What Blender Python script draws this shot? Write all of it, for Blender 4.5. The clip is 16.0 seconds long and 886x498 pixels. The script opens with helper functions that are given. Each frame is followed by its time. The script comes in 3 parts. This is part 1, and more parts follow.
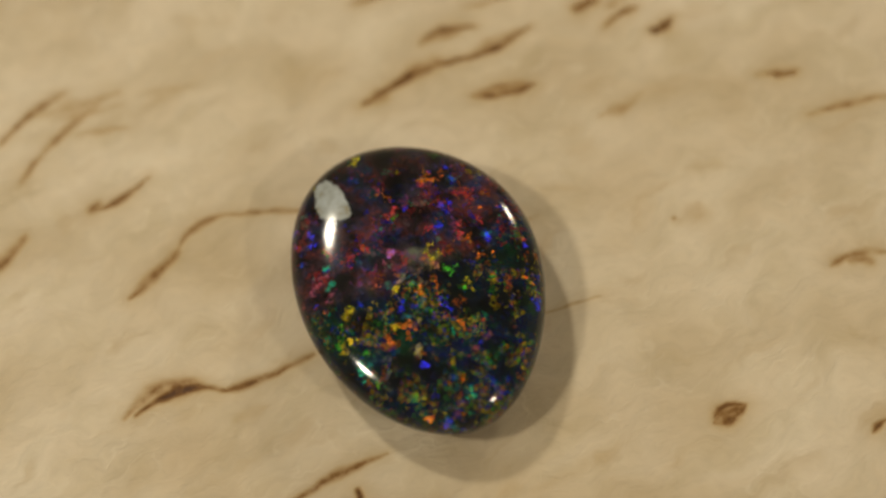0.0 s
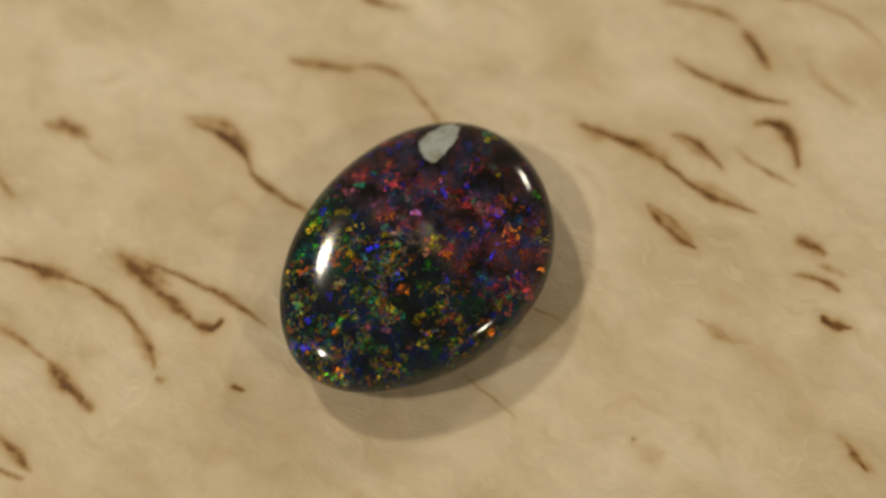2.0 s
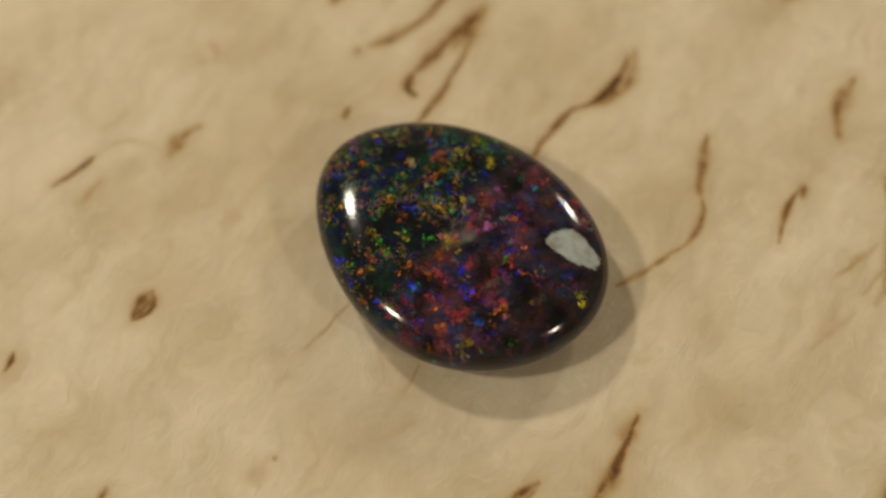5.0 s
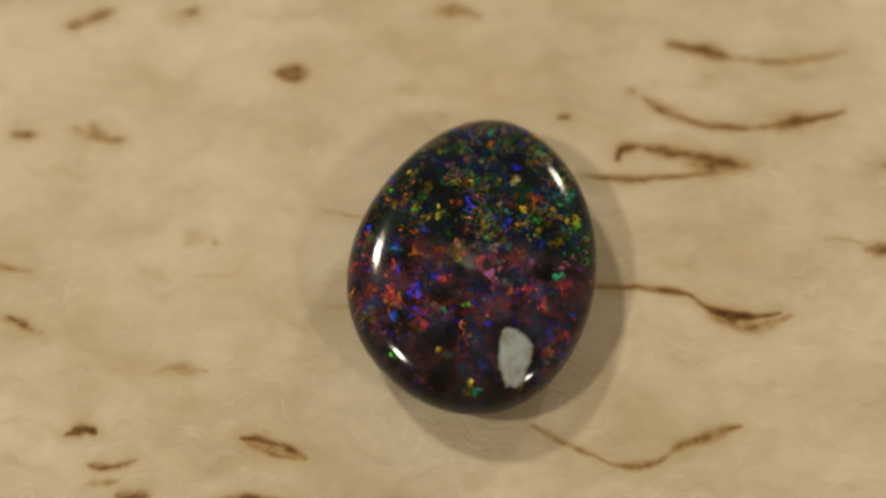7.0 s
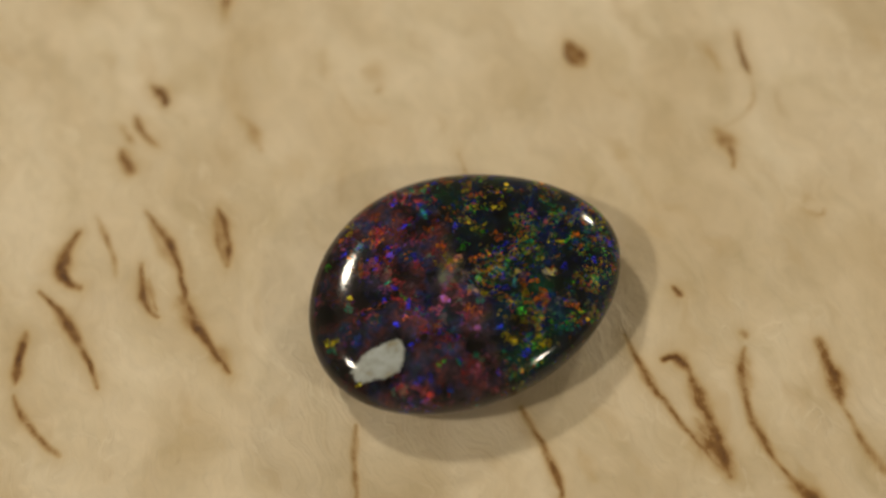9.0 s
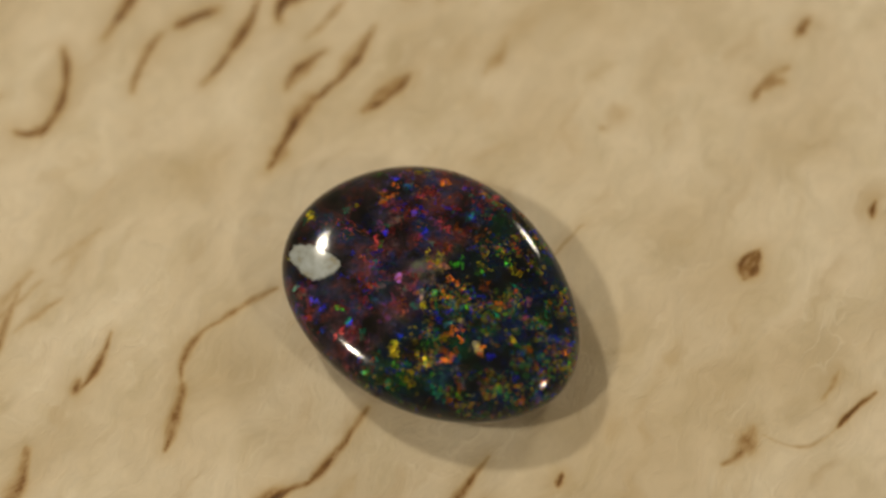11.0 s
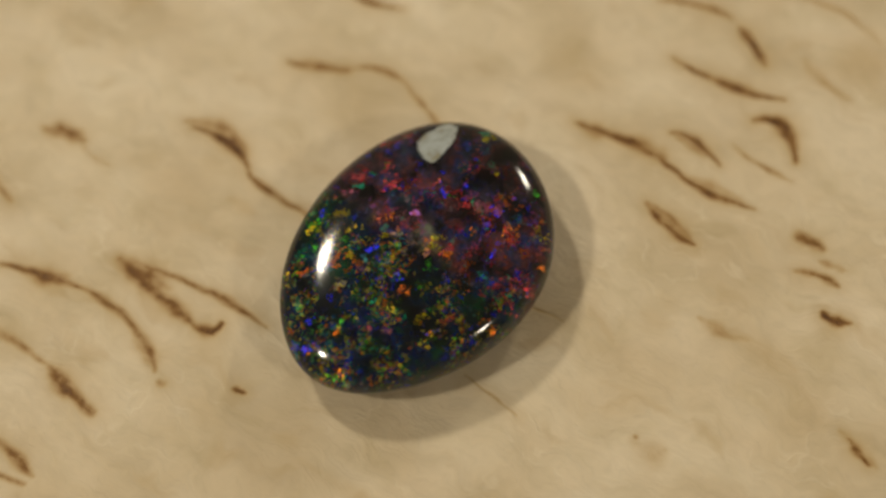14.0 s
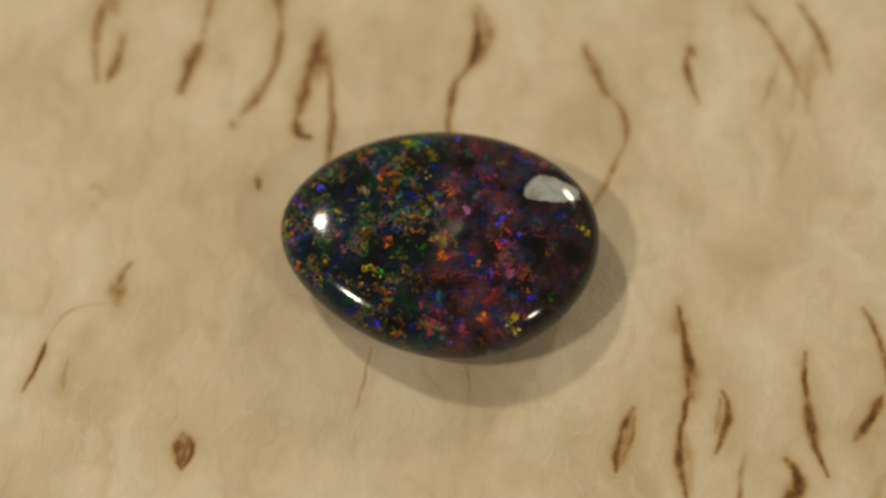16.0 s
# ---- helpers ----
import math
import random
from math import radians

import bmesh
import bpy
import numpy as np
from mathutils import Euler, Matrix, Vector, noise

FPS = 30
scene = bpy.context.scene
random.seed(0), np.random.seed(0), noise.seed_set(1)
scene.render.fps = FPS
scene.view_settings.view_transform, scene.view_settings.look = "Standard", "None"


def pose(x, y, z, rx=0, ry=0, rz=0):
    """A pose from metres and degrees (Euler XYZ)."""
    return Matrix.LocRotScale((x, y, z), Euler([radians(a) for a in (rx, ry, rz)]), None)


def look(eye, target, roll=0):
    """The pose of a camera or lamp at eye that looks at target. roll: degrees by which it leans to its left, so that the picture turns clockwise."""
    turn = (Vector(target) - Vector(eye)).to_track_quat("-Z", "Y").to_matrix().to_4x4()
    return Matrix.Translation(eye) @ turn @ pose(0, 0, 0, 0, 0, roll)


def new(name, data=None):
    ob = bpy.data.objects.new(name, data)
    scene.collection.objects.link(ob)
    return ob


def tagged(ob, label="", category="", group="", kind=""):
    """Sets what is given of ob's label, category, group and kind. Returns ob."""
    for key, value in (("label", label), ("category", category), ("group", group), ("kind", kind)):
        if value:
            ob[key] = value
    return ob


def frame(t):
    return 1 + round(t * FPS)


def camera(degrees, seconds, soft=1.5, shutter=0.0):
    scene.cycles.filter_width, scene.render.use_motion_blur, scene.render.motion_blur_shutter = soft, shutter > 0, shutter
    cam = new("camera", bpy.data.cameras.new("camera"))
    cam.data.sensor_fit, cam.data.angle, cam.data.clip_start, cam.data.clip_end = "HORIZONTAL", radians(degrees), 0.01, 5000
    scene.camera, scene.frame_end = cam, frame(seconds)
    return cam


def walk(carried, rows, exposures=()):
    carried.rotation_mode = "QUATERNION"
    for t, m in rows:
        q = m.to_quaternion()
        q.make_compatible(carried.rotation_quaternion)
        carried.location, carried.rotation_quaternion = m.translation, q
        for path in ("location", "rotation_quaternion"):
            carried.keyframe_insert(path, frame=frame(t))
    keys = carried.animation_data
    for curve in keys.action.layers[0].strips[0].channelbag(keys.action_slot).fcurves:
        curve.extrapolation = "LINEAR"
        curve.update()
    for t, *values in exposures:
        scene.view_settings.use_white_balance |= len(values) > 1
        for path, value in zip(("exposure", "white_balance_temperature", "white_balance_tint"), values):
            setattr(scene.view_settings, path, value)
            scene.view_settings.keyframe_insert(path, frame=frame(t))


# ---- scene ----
# A polished black opal lies on a slowly turning disc of figured birch; four warm lamps hang round it.
MM = 0.001
REACH = 0.0835                # from the lens to the board along the line of sight
TILT = math.radians(63.77)    # how steeply the lens looks down
cam = camera(30.55, 16.0, soft=2.8)
AIM = Vector((0.00001, 0.00212, 0.0))
EYE = AIM + Vector((0, -math.cos(TILT), math.sin(TILT))) * REACH
walk(cam, [(0, look(EYE, AIM, -5.504)), (16, look(EYE, AIM, -5.504))], exposures=[(0, 0.0), (16, 0.0)])

cam.data.dof.use_dof, cam.data.dof.focus_distance, cam.data.dof.aperture_fstop = True, 0.0793, 17.0

# ---- light ----
world = bpy.data.worlds.new("room_dusk")
world.use_nodes = True
world.node_tree.nodes["Background"].inputs["Color"].default_value = (1.0, 0.85, 0.65, 1)
world.node_tree.nodes["Background"].inputs["Strength"].default_value = 0.02
scene.world = world


def lamp(azimuth, height, power, size, far=0.42, colour=(1.0, 0.897, 0.705)):
    """A round lamp head hung at an azimuth and height (degrees) over the board, turned to it."""
    data = bpy.data.lights.new("lamp", "AREA")
    data.shape, data.size, data.energy, data.color = "DISK", size, power, colour
    a, h = math.radians(azimuth), math.radians(height)
    ob = new("lamp", data)
    at = Vector((math.cos(a) * math.cos(h), math.sin(a) * math.cos(h), math.sin(h))) * far
    ob.matrix_world = look(at, (0, 0, 0.002))
    return ob


lamp(125.5, 51.5, 0.485, 0.034)
lamp(-167, 52.5, 0.495, 0.036)
lamp(49.6, 30.2, 0.285, 0.040)
lamp(-42.1, 39, 0.26, 0.034)


# ---- materials ----
class Nodes:
    """Short hand for building a node material."""

    def __init__(self, name):
        self.mat = bpy.data.materials.new(name)
        self.mat.use_nodes = True
        self.tree = self.mat.node_tree
        self.bsdf = self.tree.nodes["Principled BSDF"]

    def add(self, kind, **values):
        node = self.tree.nodes.new(kind)
        for key, value in values.items():
            if key == "op":
                node.operation = value
            elif key == "blend":
                node.data_type, node.blend_type = "RGBA", value
            elif key == "name":
                node.attribute_name = value
            elif key == "dims":
                node.noise_dimensions = value
            elif key == "feature":
                node.feature = value
        return node

    def put(self, socket, value):
        if isinstance(value, bpy.types.NodeSocket):
            self.tree.links.new(value, socket)
        else:
            socket.default_value = value

    def math(self, op, a, b=0.0, c=0.0, clamp=False):
        n = self.add("ShaderNodeMath", op=op)
        n.use_clamp = clamp
        for i, v in enumerate((a, b, c)):
            self.put(n.inputs[i], v)
        return n.outputs[0]

    def vec(self, op, a, b=(0, 0, 0), scale=1.0):
        n = self.add("ShaderNodeVectorMath", op=op)
        self.put(n.inputs[0], a)
        self.put(n.inputs[1], b)
        self.put(n.inputs[3], scale)
        return n.outputs[0]

    def mix(self, factor, a, b, blend="MIX"):
        n = self.add("ShaderNodeMix", blend=blend)
        self.put(n.inputs[0], factor)
        self.put(n.inputs[6], a)
        self.put(n.inputs[7], b)
        return n.outputs[2]

    def place(self):
        return self.add("ShaderNodeTexCoord").outputs["Object"]

    def stretch(self, vector, scale, turn=0.0):
        n = self.add("ShaderNodeMapping")
        self.put(n.inputs["Vector"], vector)
        n.inputs["Scale"].default_value = scale
        n.inputs["Rotation"].default_value = (0, 0, turn)
        return n.outputs[0]

    def noise(self, vector, scale, detail=3.0, rough=0.5, colour=False):
        n = self.add("ShaderNodeTexNoise")
        self.put(n.inputs["Vector"], vector)
        n.inputs["Scale"].default_value, n.inputs["Detail"].default_value, n.inputs["Roughness"].default_value = scale, detail, rough
        return n.outputs[1 if colour else 0]

    def cells(self, vector, scale, feature="F1"):
        n = self.add("ShaderNodeTexVoronoi", feature=feature)
        self.put(n.inputs["Vector"], vector)
        n.inputs["Scale"].default_value = scale
        return n

    def ramp(self, factor, *stops, step=False):
        n = self.add("ShaderNodeValToRGB")
        n.color_ramp.interpolation = "CONSTANT" if step else "LINEAR"
        while len(n.color_ramp.elements) < len(stops):
            n.color_ramp.elements.new(0.5)
        for e, (at, colour) in zip(n.color_ramp.elements, stops):
            e.position = at
            e.color = (*colour, 1) if isinstance(colour, tuple) else (colour, colour, colour, 1)
        self.put(n.inputs[0], factor)
        return n.outputs[0]

    def bump(self, height, strength, distance, normal=None):
        n = self.add("ShaderNodeBump")
        self.put(n.inputs["Height"], height)
        n.inputs["Strength"].default_value, n.inputs["Distance"].default_value = strength, distance
        if normal is not None:
            self.put(n.inputs["Normal"], normal)
        return n.outputs[0]

    def channel(self, colour, i):
        n = self.add("ShaderNodeSeparateColor")
        self.put(n.inputs[0], colour)
        return n.outputs[i]

    def set(self, **values):
        for key, value in values.items():
            self.put(self.bsdf.inputs[key.replace("_", " ").title().replace("Ior", "IOR")], value)
        return self.mat


def birch_material():
    n = Nodes("curly_birch")
    at = n.place()
    figure = n.add("ShaderNodeAttribute", name="figure").outputs["Fac"]
    stain = n.add("ShaderNodeAttribute", name="stain").outputs["Fac"]
    grain = n.stretch(at, (1.0, 1.0, 1.0), -0.38)
    bend = n.vec("SCALE", n.vec("SUBTRACT", n.noise(at, 260, 3, 0.55, True), (0.5, 0.5, 0.5)), scale=0.0042)
    curly = n.vec("ADD", grain, bend)
    cloud = n.noise(n.stretch(curly, (1.0, 1.7, 1.0)), 105, 3, 0.5)
    tone = n.noise(n.stretch(curly, (1.0, 1.8, 1.0)), 300, 3, 0.5)
    blush = n.noise(n.vec("ADD", curly, (0.3, 0.1, 0.0)), 150, 2, 0.5)
    fine = n.noise(n.stretch(curly, (1.0, 9.0, 1.0)), 620, 3, 0.6)
    mottle = n.noise(n.stretch(curly, (1.0, 1.5, 1.0)), 800, 3, 0.5)
    base = n.ramp(cloud, (0.34, (0.59, 0.485, 0.325)), (0.5, (0.69, 0.587, 0.425)), (0.64, (0.755, 0.66, 0.505)))
    base = n.mix(0.55, base, n.ramp(tone, (0.32, (0.86, 0.84, 0.77)), (0.46, (0.98, 0.98, 0.98)), (0.66, (1.05, 1.035, 1.04))), "MULTIPLY")
    base = n.mix(n.ramp(blush, (0.5, 0.0), (0.68, 0.5)), base, (0.74, 0.635, 0.485, 1))
    base = n.mix(0.42, base, n.ramp(mottle, (0.3, 0.86), (0.6, 1.02)), "MULTIPLY")
    base = n.mix(0.36, base, n.ramp(fine, (0.25, 0.84), (0.55, 1.0)), "MULTIPLY")
    # pearly wandering fibres, lighter than the ground
    fold = n.noise(n.stretch(curly, (1.0, 2.2, 1.0)), 330, 2, 0.45)
    thread = n.math("ABSOLUTE", n.math("SUBTRACT", fold, 0.5))
    where = n.ramp(n.noise(n.vec("ADD", at, (0.07, 0.0, 0.0)), 190, 3, 0.6), (0.48, 0.0), (0.60, 1.0))
    pearl = n.math("MULTIPLY", n.ramp(thread, (0.0, 1.0), (0.028, 0.0)), where)
    base = n.mix(n.math("MULTIPLY", pearl, 0.34), base, (0.84, 0.755, 0.60, 1))
    dashes = n.noise(n.stretch(curly, (1.0, 2.4, 1.0)), 270, 2, 0.4)
    base = n.mix(n.ramp(dashes, (0.61, 0.0), (0.73, 0.40)), base, (0.52, 0.39, 0.22, 1))
    base = n.mix(n.math("MULTIPLY", stain, 0.9, clamp=True), base, (0.47, 0.325, 0.14, 1))
    flecked = n.mix(0.5, n.ramp(n.noise(at, 1700, 4, 0.72), (0.34, 0.58), (0.62, 1.22)), n.ramp(fine, (0.3, 0.72), (0.65, 1.16)))
    rough_edge = n.math("MULTIPLY", figure, flecked, clamp=True)
    brown = n.ramp(rough_edge, (0.0, (0.56, 0.42, 0.215)), (0.38, (0.40, 0.245, 0.088)), (0.68, (0.22, 0.108, 0.030)), (1.0, (0.085, 0.034, 0.010)))
    colour = n.mix(n.ramp(rough_edge, (0.02, 0.0), (0.28, 0.55), (0.62, 1.0)), base, brown)
    wrinkle = n.noise(n.vec("ADD", grain, n.vec("SCALE", n.noise(at, 500, 2, 0.5, True), scale=0.002)), 1300, 4, 0.6)
    relief = n.math("ADD", n.math("ADD", n.math("MULTIPLY", fine, 0.6), n.math("MULTIPLY", mottle, 0.7)), n.math("MULTIPLY", wrinkle, 0.6))
    relief = n.math("ADD", relief, n.math("MULTIPLY", pearl, 0.22))
    relief = n.math("SUBTRACT", relief, n.math("MULTIPLY", figure, 0.6))
    return n.set(base_color=colour, roughness=n.ramp(mottle, (0.3, 0.48), (0.7, 0.62)),
                 specular_ior_level=0.3, normal=n.bump(relief, 0.65, 0.00014))


def opal_material():
    """Black body with thin coloured flakes at three depths, each with a tilt of its own, under a clear polish."""
    n = Nodes("black_opal")
    at = n.place()
    middle = (0.5, 0.5, 0.5)

    def wobble(scale, detail, rough, reach):
        return n.vec("SCALE", n.vec("SUBTRACT", n.noise(at, scale, detail, rough, True), middle), scale=reach)

    loose = n.vec("ADD", n.vec("ADD", at, wobble(6500, 3, 0.7, 0.00075)), wobble(1400, 2, 0.5, 0.0010))
    side = n.add("ShaderNodeSeparateXYZ")
    n.put(side.inputs[0], n.vec("ADD", at, n.vec("ADD", wobble(260, 2, 0.5, 0.0050), wobble(1500, 3, 0.6, 0.0009))))
    half = n.ramp(n.math("MULTIPLY_ADD", side.outputs["X"], 220.0, 0.56), (0.40, 1.0), (0.62, 0.0))     # 1: the wide, red and violet end
    back = n.ramp(n.math("MULTIPLY_ADD", side.outputs["X"], 60.0, 0.5), (0.08, 0.34), (0.15, 0.55), (0.22, 1.0))
    outward = n.add("ShaderNodeNewGeometry").outputs["Normal"]
    normal = n.vec("ADD", n.vec("SCALE", outward, scale=0.5), (0.0, 0.0, 0.5))      # the colour lies in level sheets

    def flakes(scale, salt, tilt):
        cell = n.cells(n.vec("ADD", loose, (salt, salt, salt)), scale)
        more = n.add("ShaderNodeTexWhiteNoise")
        n.put(more.inputs["Vector"], cell.outputs["Position"])
        leaning = n.vec("ADD", normal, n.vec("SCALE", n.vec("SUBTRACT", cell.outputs["Color"], middle), scale=tilt))
        return n.channel(more.outputs["Color"], 0), n.channel(more.outputs["Color"], 1), n.channel(more.outputs["Color"], 2), leaning

    def hues(dice):
        warm = n.ramp(dice, (0.0, (0.78, 0.05, 0.05)), (0.20, (0.90, 0.20, 0.03)), (0.30, (0.50, 0.07, 0.12)),
                      (0.48, (0.03, 0.03, 1.0)), (0.66, (0.15, 0.07, 0.42)), (0.84, (0.02, 0.42, 0.30)), step=True)
        green = n.ramp(dice, (0.0, (0.90, 0.27, 0.015)), (0.13, (0.75, 0.62, 0.02)), (0.40, (0.13, 0.58, 0.02)),
                       (0.62, (0.01, 0.36, 0.18)), (0.74, (0.02, 0.03, 0.80)), (0.92, (0.95, 0.16, 0.03)), step=True)
        return n.mix(half, green, warm)

    def soft(value, least, width):
        return n.math("DIVIDE", n.math("SUBTRACT", value, least), width, clamp=True)

    def blend(value, gain, dice, share):
        return n.math("ADD", n.math("MULTIPLY", value, gain), n.math("MULTIPLY", dice, share))

    deep_hue, deep_dice, deep_gain, deep_lean = flakes(1500, 0.013, 0.6)
    wide_hue, wide_dice, wide_gain, wide_lean = flakes(2700, 0.029, 1.2)
    fine_hue, fine_dice, fine_gain, fine_lean = flakes(8600, 0.0, 1.5)
    clump = n.noise(at, 620, 3, 0.6)
    patch = n.noise(n.vec("ADD", at, (0.02, 0.0, 0.0)), 430, 3, 0.6)
    ember = n.noise(n.vec("ADD", at, (0.0, 0.03, 0.0)), 560, 5, 0.66)
    drift = n.noise(n.vec("ADD", at, (0.0, 0.0, 0.05)), 760, 4, 0.64)
    grit = n.ramp(n.noise(at, 6000, 3, 0.7), (0.40, 0.30), (0.58, 1.0))
    # deep: soft clouds of violet, rose and blue at the wide end, indigo and green at the other
    deep_on = n.math("MULTIPLY", soft(ember, 0.44, 0.20), n.math("MULTIPLY_ADD", half, 0.15, 0.19))
    deep_on = n.math("MULTIPLY", deep_on, n.math("MULTIPLY_ADD", deep_gain, 0.7, 0.45))
    deep_on = n.math("MULTIPLY", deep_on, grit)
    wide_on = soft(blend(patch, 1.2, wide_dice, 0.6), n.math("MULTIPLY_ADD", half, -0.05, 1.19), 0.06)
    wide_on = n.math("MULTIPLY", wide_on, n.math("MULTIPLY", grit, n.math("MULTIPLY_ADD", wide_gain, 0.75, 0.25)))
    fine_on = soft(blend(clump, 1.7, fine_dice, 0.7), n.math("MULTIPLY_ADD", half, 0.16, 1.445), 0.025)
    fine_share = n.math("MULTIPLY", fine_on, n.math("MULTIPLY_ADD", n.math("MULTIPLY", fine_gain, fine_gain), 1.25, 0.12))
    on = n.math("MULTIPLY", n.math("MAXIMUM", n.math("MAXIMUM", deep_on, wide_on), fine_share), back, clamp=True)
    lean = n.mix(fine_on, n.mix(wide_on, deep_lean, wide_lean), fine_lean)
    glow = n.mix(half, n.ramp(drift, (0.34, (0.02, 0.26, 0.14)), (0.43, (0.02, 0.09, 0.42)), (0.50, (0.02, 0.03, 0.60)), (0.57, (0.02, 0.30, 0.20)), (0.68, (0.10, 0.34, 0.03))),
                 n.ramp(drift, (0.36, (0.03, 0.24, 0.26)), (0.42, (0.05, 0.08, 0.62)), (0.47, (0.19, 0.12, 0.38)), (0.52, (0.42, 0.10, 0.20)), (0.57, (0.85, 0.14, 0.07)), (0.62, (0.36, 0.13, 0.20)), (0.68, (0.16, 0.15, 0.44))))
    flash = n.mix(1.0, n.mix(fine_on, n.mix(wide_on, glow, hues(wide_hue)), hues(fine_hue)), (0.70, 0.70, 0.70, 1), "MULTIPLY")
    # a smoky veil: violet grey at the wide end, blue green at the other
    smoke = n.ramp(n.noise(at, 520, 6, 0.72), (0.40, 0.0), (0.66, 1.0))
    veil = n.mix(half, n.ramp(drift, (0.42, (0.006, 0.013, 0.030)), (0.58, (0.006, 0.026, 0.017))), n.ramp(drift, (0.42, (0.030, 0.030, 0.052)), (0.60, (0.050, 0.028, 0.038))))
    haze = n.mix(smoke, (0.0035, 0.0035, 0.0035, 1), veil)
    haze = n.mix(back, n.mix(smoke, (0.003, 0.004, 0.0035, 1), (0.007, 0.014, 0.010, 1)), haze)
    # a milky grey-green cloud near the middle
    away = n.add("ShaderNodeVectorMath", op="DISTANCE")
    n.put(away.inputs[0], n.vec("ADD", at, wobble(1100, 3, 0.6, 0.0016)))
    n.put(away.inputs[1], (-0.0007, 0.00045, 0.0041))
    milk = n.ramp(n.math("MULTIPLY", away.outputs["Value"], 1000.0), (0.45, 0.75), (0.95, 0.0))
    haze = n.mix(n.math("MULTIPLY", milk, smoke), haze, (0.17, 0.19, 0.13, 1))
    return n.set(base_color=n.mix(on, haze, flash), metallic=on, roughness=0.40, specular_ior_level=0.0,
                 normal=n.vec("NORMALIZE", lean), coat_weight=1.0, coat_roughness=0.10, coat_ior=1.47)


def flash_material():
    """One grain of play-of-colour: a tinted mirror with its own lean, under the stone's polish."""
    n = Nodes("opal_flash")
    turn = n.add("ShaderNodeVectorTransform")
    turn.vector_type, turn.convert_from, turn.convert_to = "NORMAL", "OBJECT", "WORLD"
    n.put(turn.inputs[0], n.add("ShaderNodeAttribute", name="lean").outputs["Vector"])
    tint = n.add("ShaderNodeAttribute", name="tint").outputs["Color"]
    thin = n.math("MULTIPLY", n.add("ShaderNodeAttribute", name="thin").outputs["Fac"],
                  n.ramp(n.noise(n.place(), 5500, 3, 0.7), (0.36, 0.5), (0.54, 1.0)), clamp=True)
    return n.set(base_color=tint, metallic=1.0, roughness=0.40, normal=turn.outputs[0], alpha=thin,
                 coat_weight=1.0, coat_roughness=0.10, coat_ior=1.47)


def potch_material():
    """Chalky and clouded, thinning out towards its ragged rim."""
    n = Nodes("pale_potch")
    at = n.place()
    colour = n.ramp(n.noise(at, 850, 5, 0.65), (0.34, (0.24, 0.22, 0.14)), (0.44, (0.31, 0.34, 0.33)), (0.6, (0.42, 0.47, 0.50)))
    thin = n.math("ADD", n.add("ShaderNodeAttribute", name="thin").outputs["Fac"], n.math("MULTIPLY_ADD", n.noise(at, 2600, 3, 0.6), 1.2, -0.6))
    return n.set(base_color=colour, roughness=0.5, alpha=n.ramp(thin, (0.12, 0.0), (0.55, 0.96)), coat_weight=1.0, coat_roughness=0.10, coat_ior=1.47)


def plain_material(name, light, dark, scale, roughness):
    n = Nodes(name)
    return n.set(base_color=n.ramp(n.noise(n.place(), scale, 4), (0.3, dark), (0.7, light)), roughness=roughness)


BIRCH = birch_material()
OPAL = opal_material()
POTCH = potch_material()
FLASH = flash_material()
# pale and warm, so the unseen walls and ceiling fill the shadows
BOUNCE_BOARD = plain_material("pale_bounce_board", (0.69, 0.65, 0.55), (0.63, 0.59, 0.49), 9, 0.9)
TABLE = plain_material("pale_table", (0.56, 0.50, 0.42), (0.48, 0.42, 0.35), 18, 0.7)


# ---- an added, unseen room: closes the place, bounces lamp light into the shadows ----
def slab(name, size, at, material):
    bm = bmesh.new()
    bmesh.ops.create_cube(bm, size=1.0, matrix=Matrix.Translation(at) @ Matrix.Diagonal((*size, 1)))
    mesh = bpy.data.meshes.new(name)
    bm.to_mesh(mesh)
    bm.free()
    mesh.materials.append(material)
    return tagged(new(name, mesh), kind="structure")


THICK = 0.018                                    # of the birch disc
slab("floor", (1.0, 1.0, 0.04), (0, 0, -THICK - 0.02), TABLE)
slab("bounce_ceiling", (1.0, 1.0, 0.05), (0, 0, 0.725), BOUNCE_BOARD)
slab("bounce_wall_north", (0.9, 0.05, 0.70 + THICK), (0, 0.475, 0.35 - THICK / 2), BOUNCE_BOARD)
slab("bounce_wall_south", (0.9, 0.05, 0.70 + THICK), (0, -0.475, 0.35 - THICK / 2), BOUNCE_BOARD)
slab("bounce_wall_east", (0.05, 1.0, 0.70 + THICK), (0.475, 0, 0.35 - THICK / 2), BOUNCE_BOARD)
slab("bounce_wall_west", (0.05, 1.0, 0.70 + THICK), (-0.475, 0, 0.35 - THICK / 2), BOUNCE_BOARD)


# ---- the birch disc ----
RINGS, SPOKES, SHOWN = 320, 1440, 0.0325
ring_r = np.linspace(0.0, SHOWN, RINGS + 1)[1:]
angle = np.linspace(0, 2 * np.pi, SPOKES, endpoint=False)
grid_x = ring_r[:, None] * np.cos(angle)[None, :] / MM
grid_y = ring_r[:, None] * np.sin(angle)[None, :] / MM
figure = np.zeros((RINGS, SPOKES))
stain = np.zeros((RINGS, SPOKES))
waver = np.random.RandomState(4).uniform(0, 6.28, 8)


def ripple(x, y, scale):
    return (np.sin(x * scale + waver[0] + 1.7 * np.sin(y * scale * 0.7 + waver[1]))
            + np.sin(y * scale * 1.3 + waver[2] + 1.5 * np.sin(x * scale * 0.9 + waver[3]))
            + 0.6 * np.sin((x + y) * scale * 2.3 + waver[4]) + 0.6 * np.sin((x - y) * scale * 2.9 + waver[5])) / 3.2


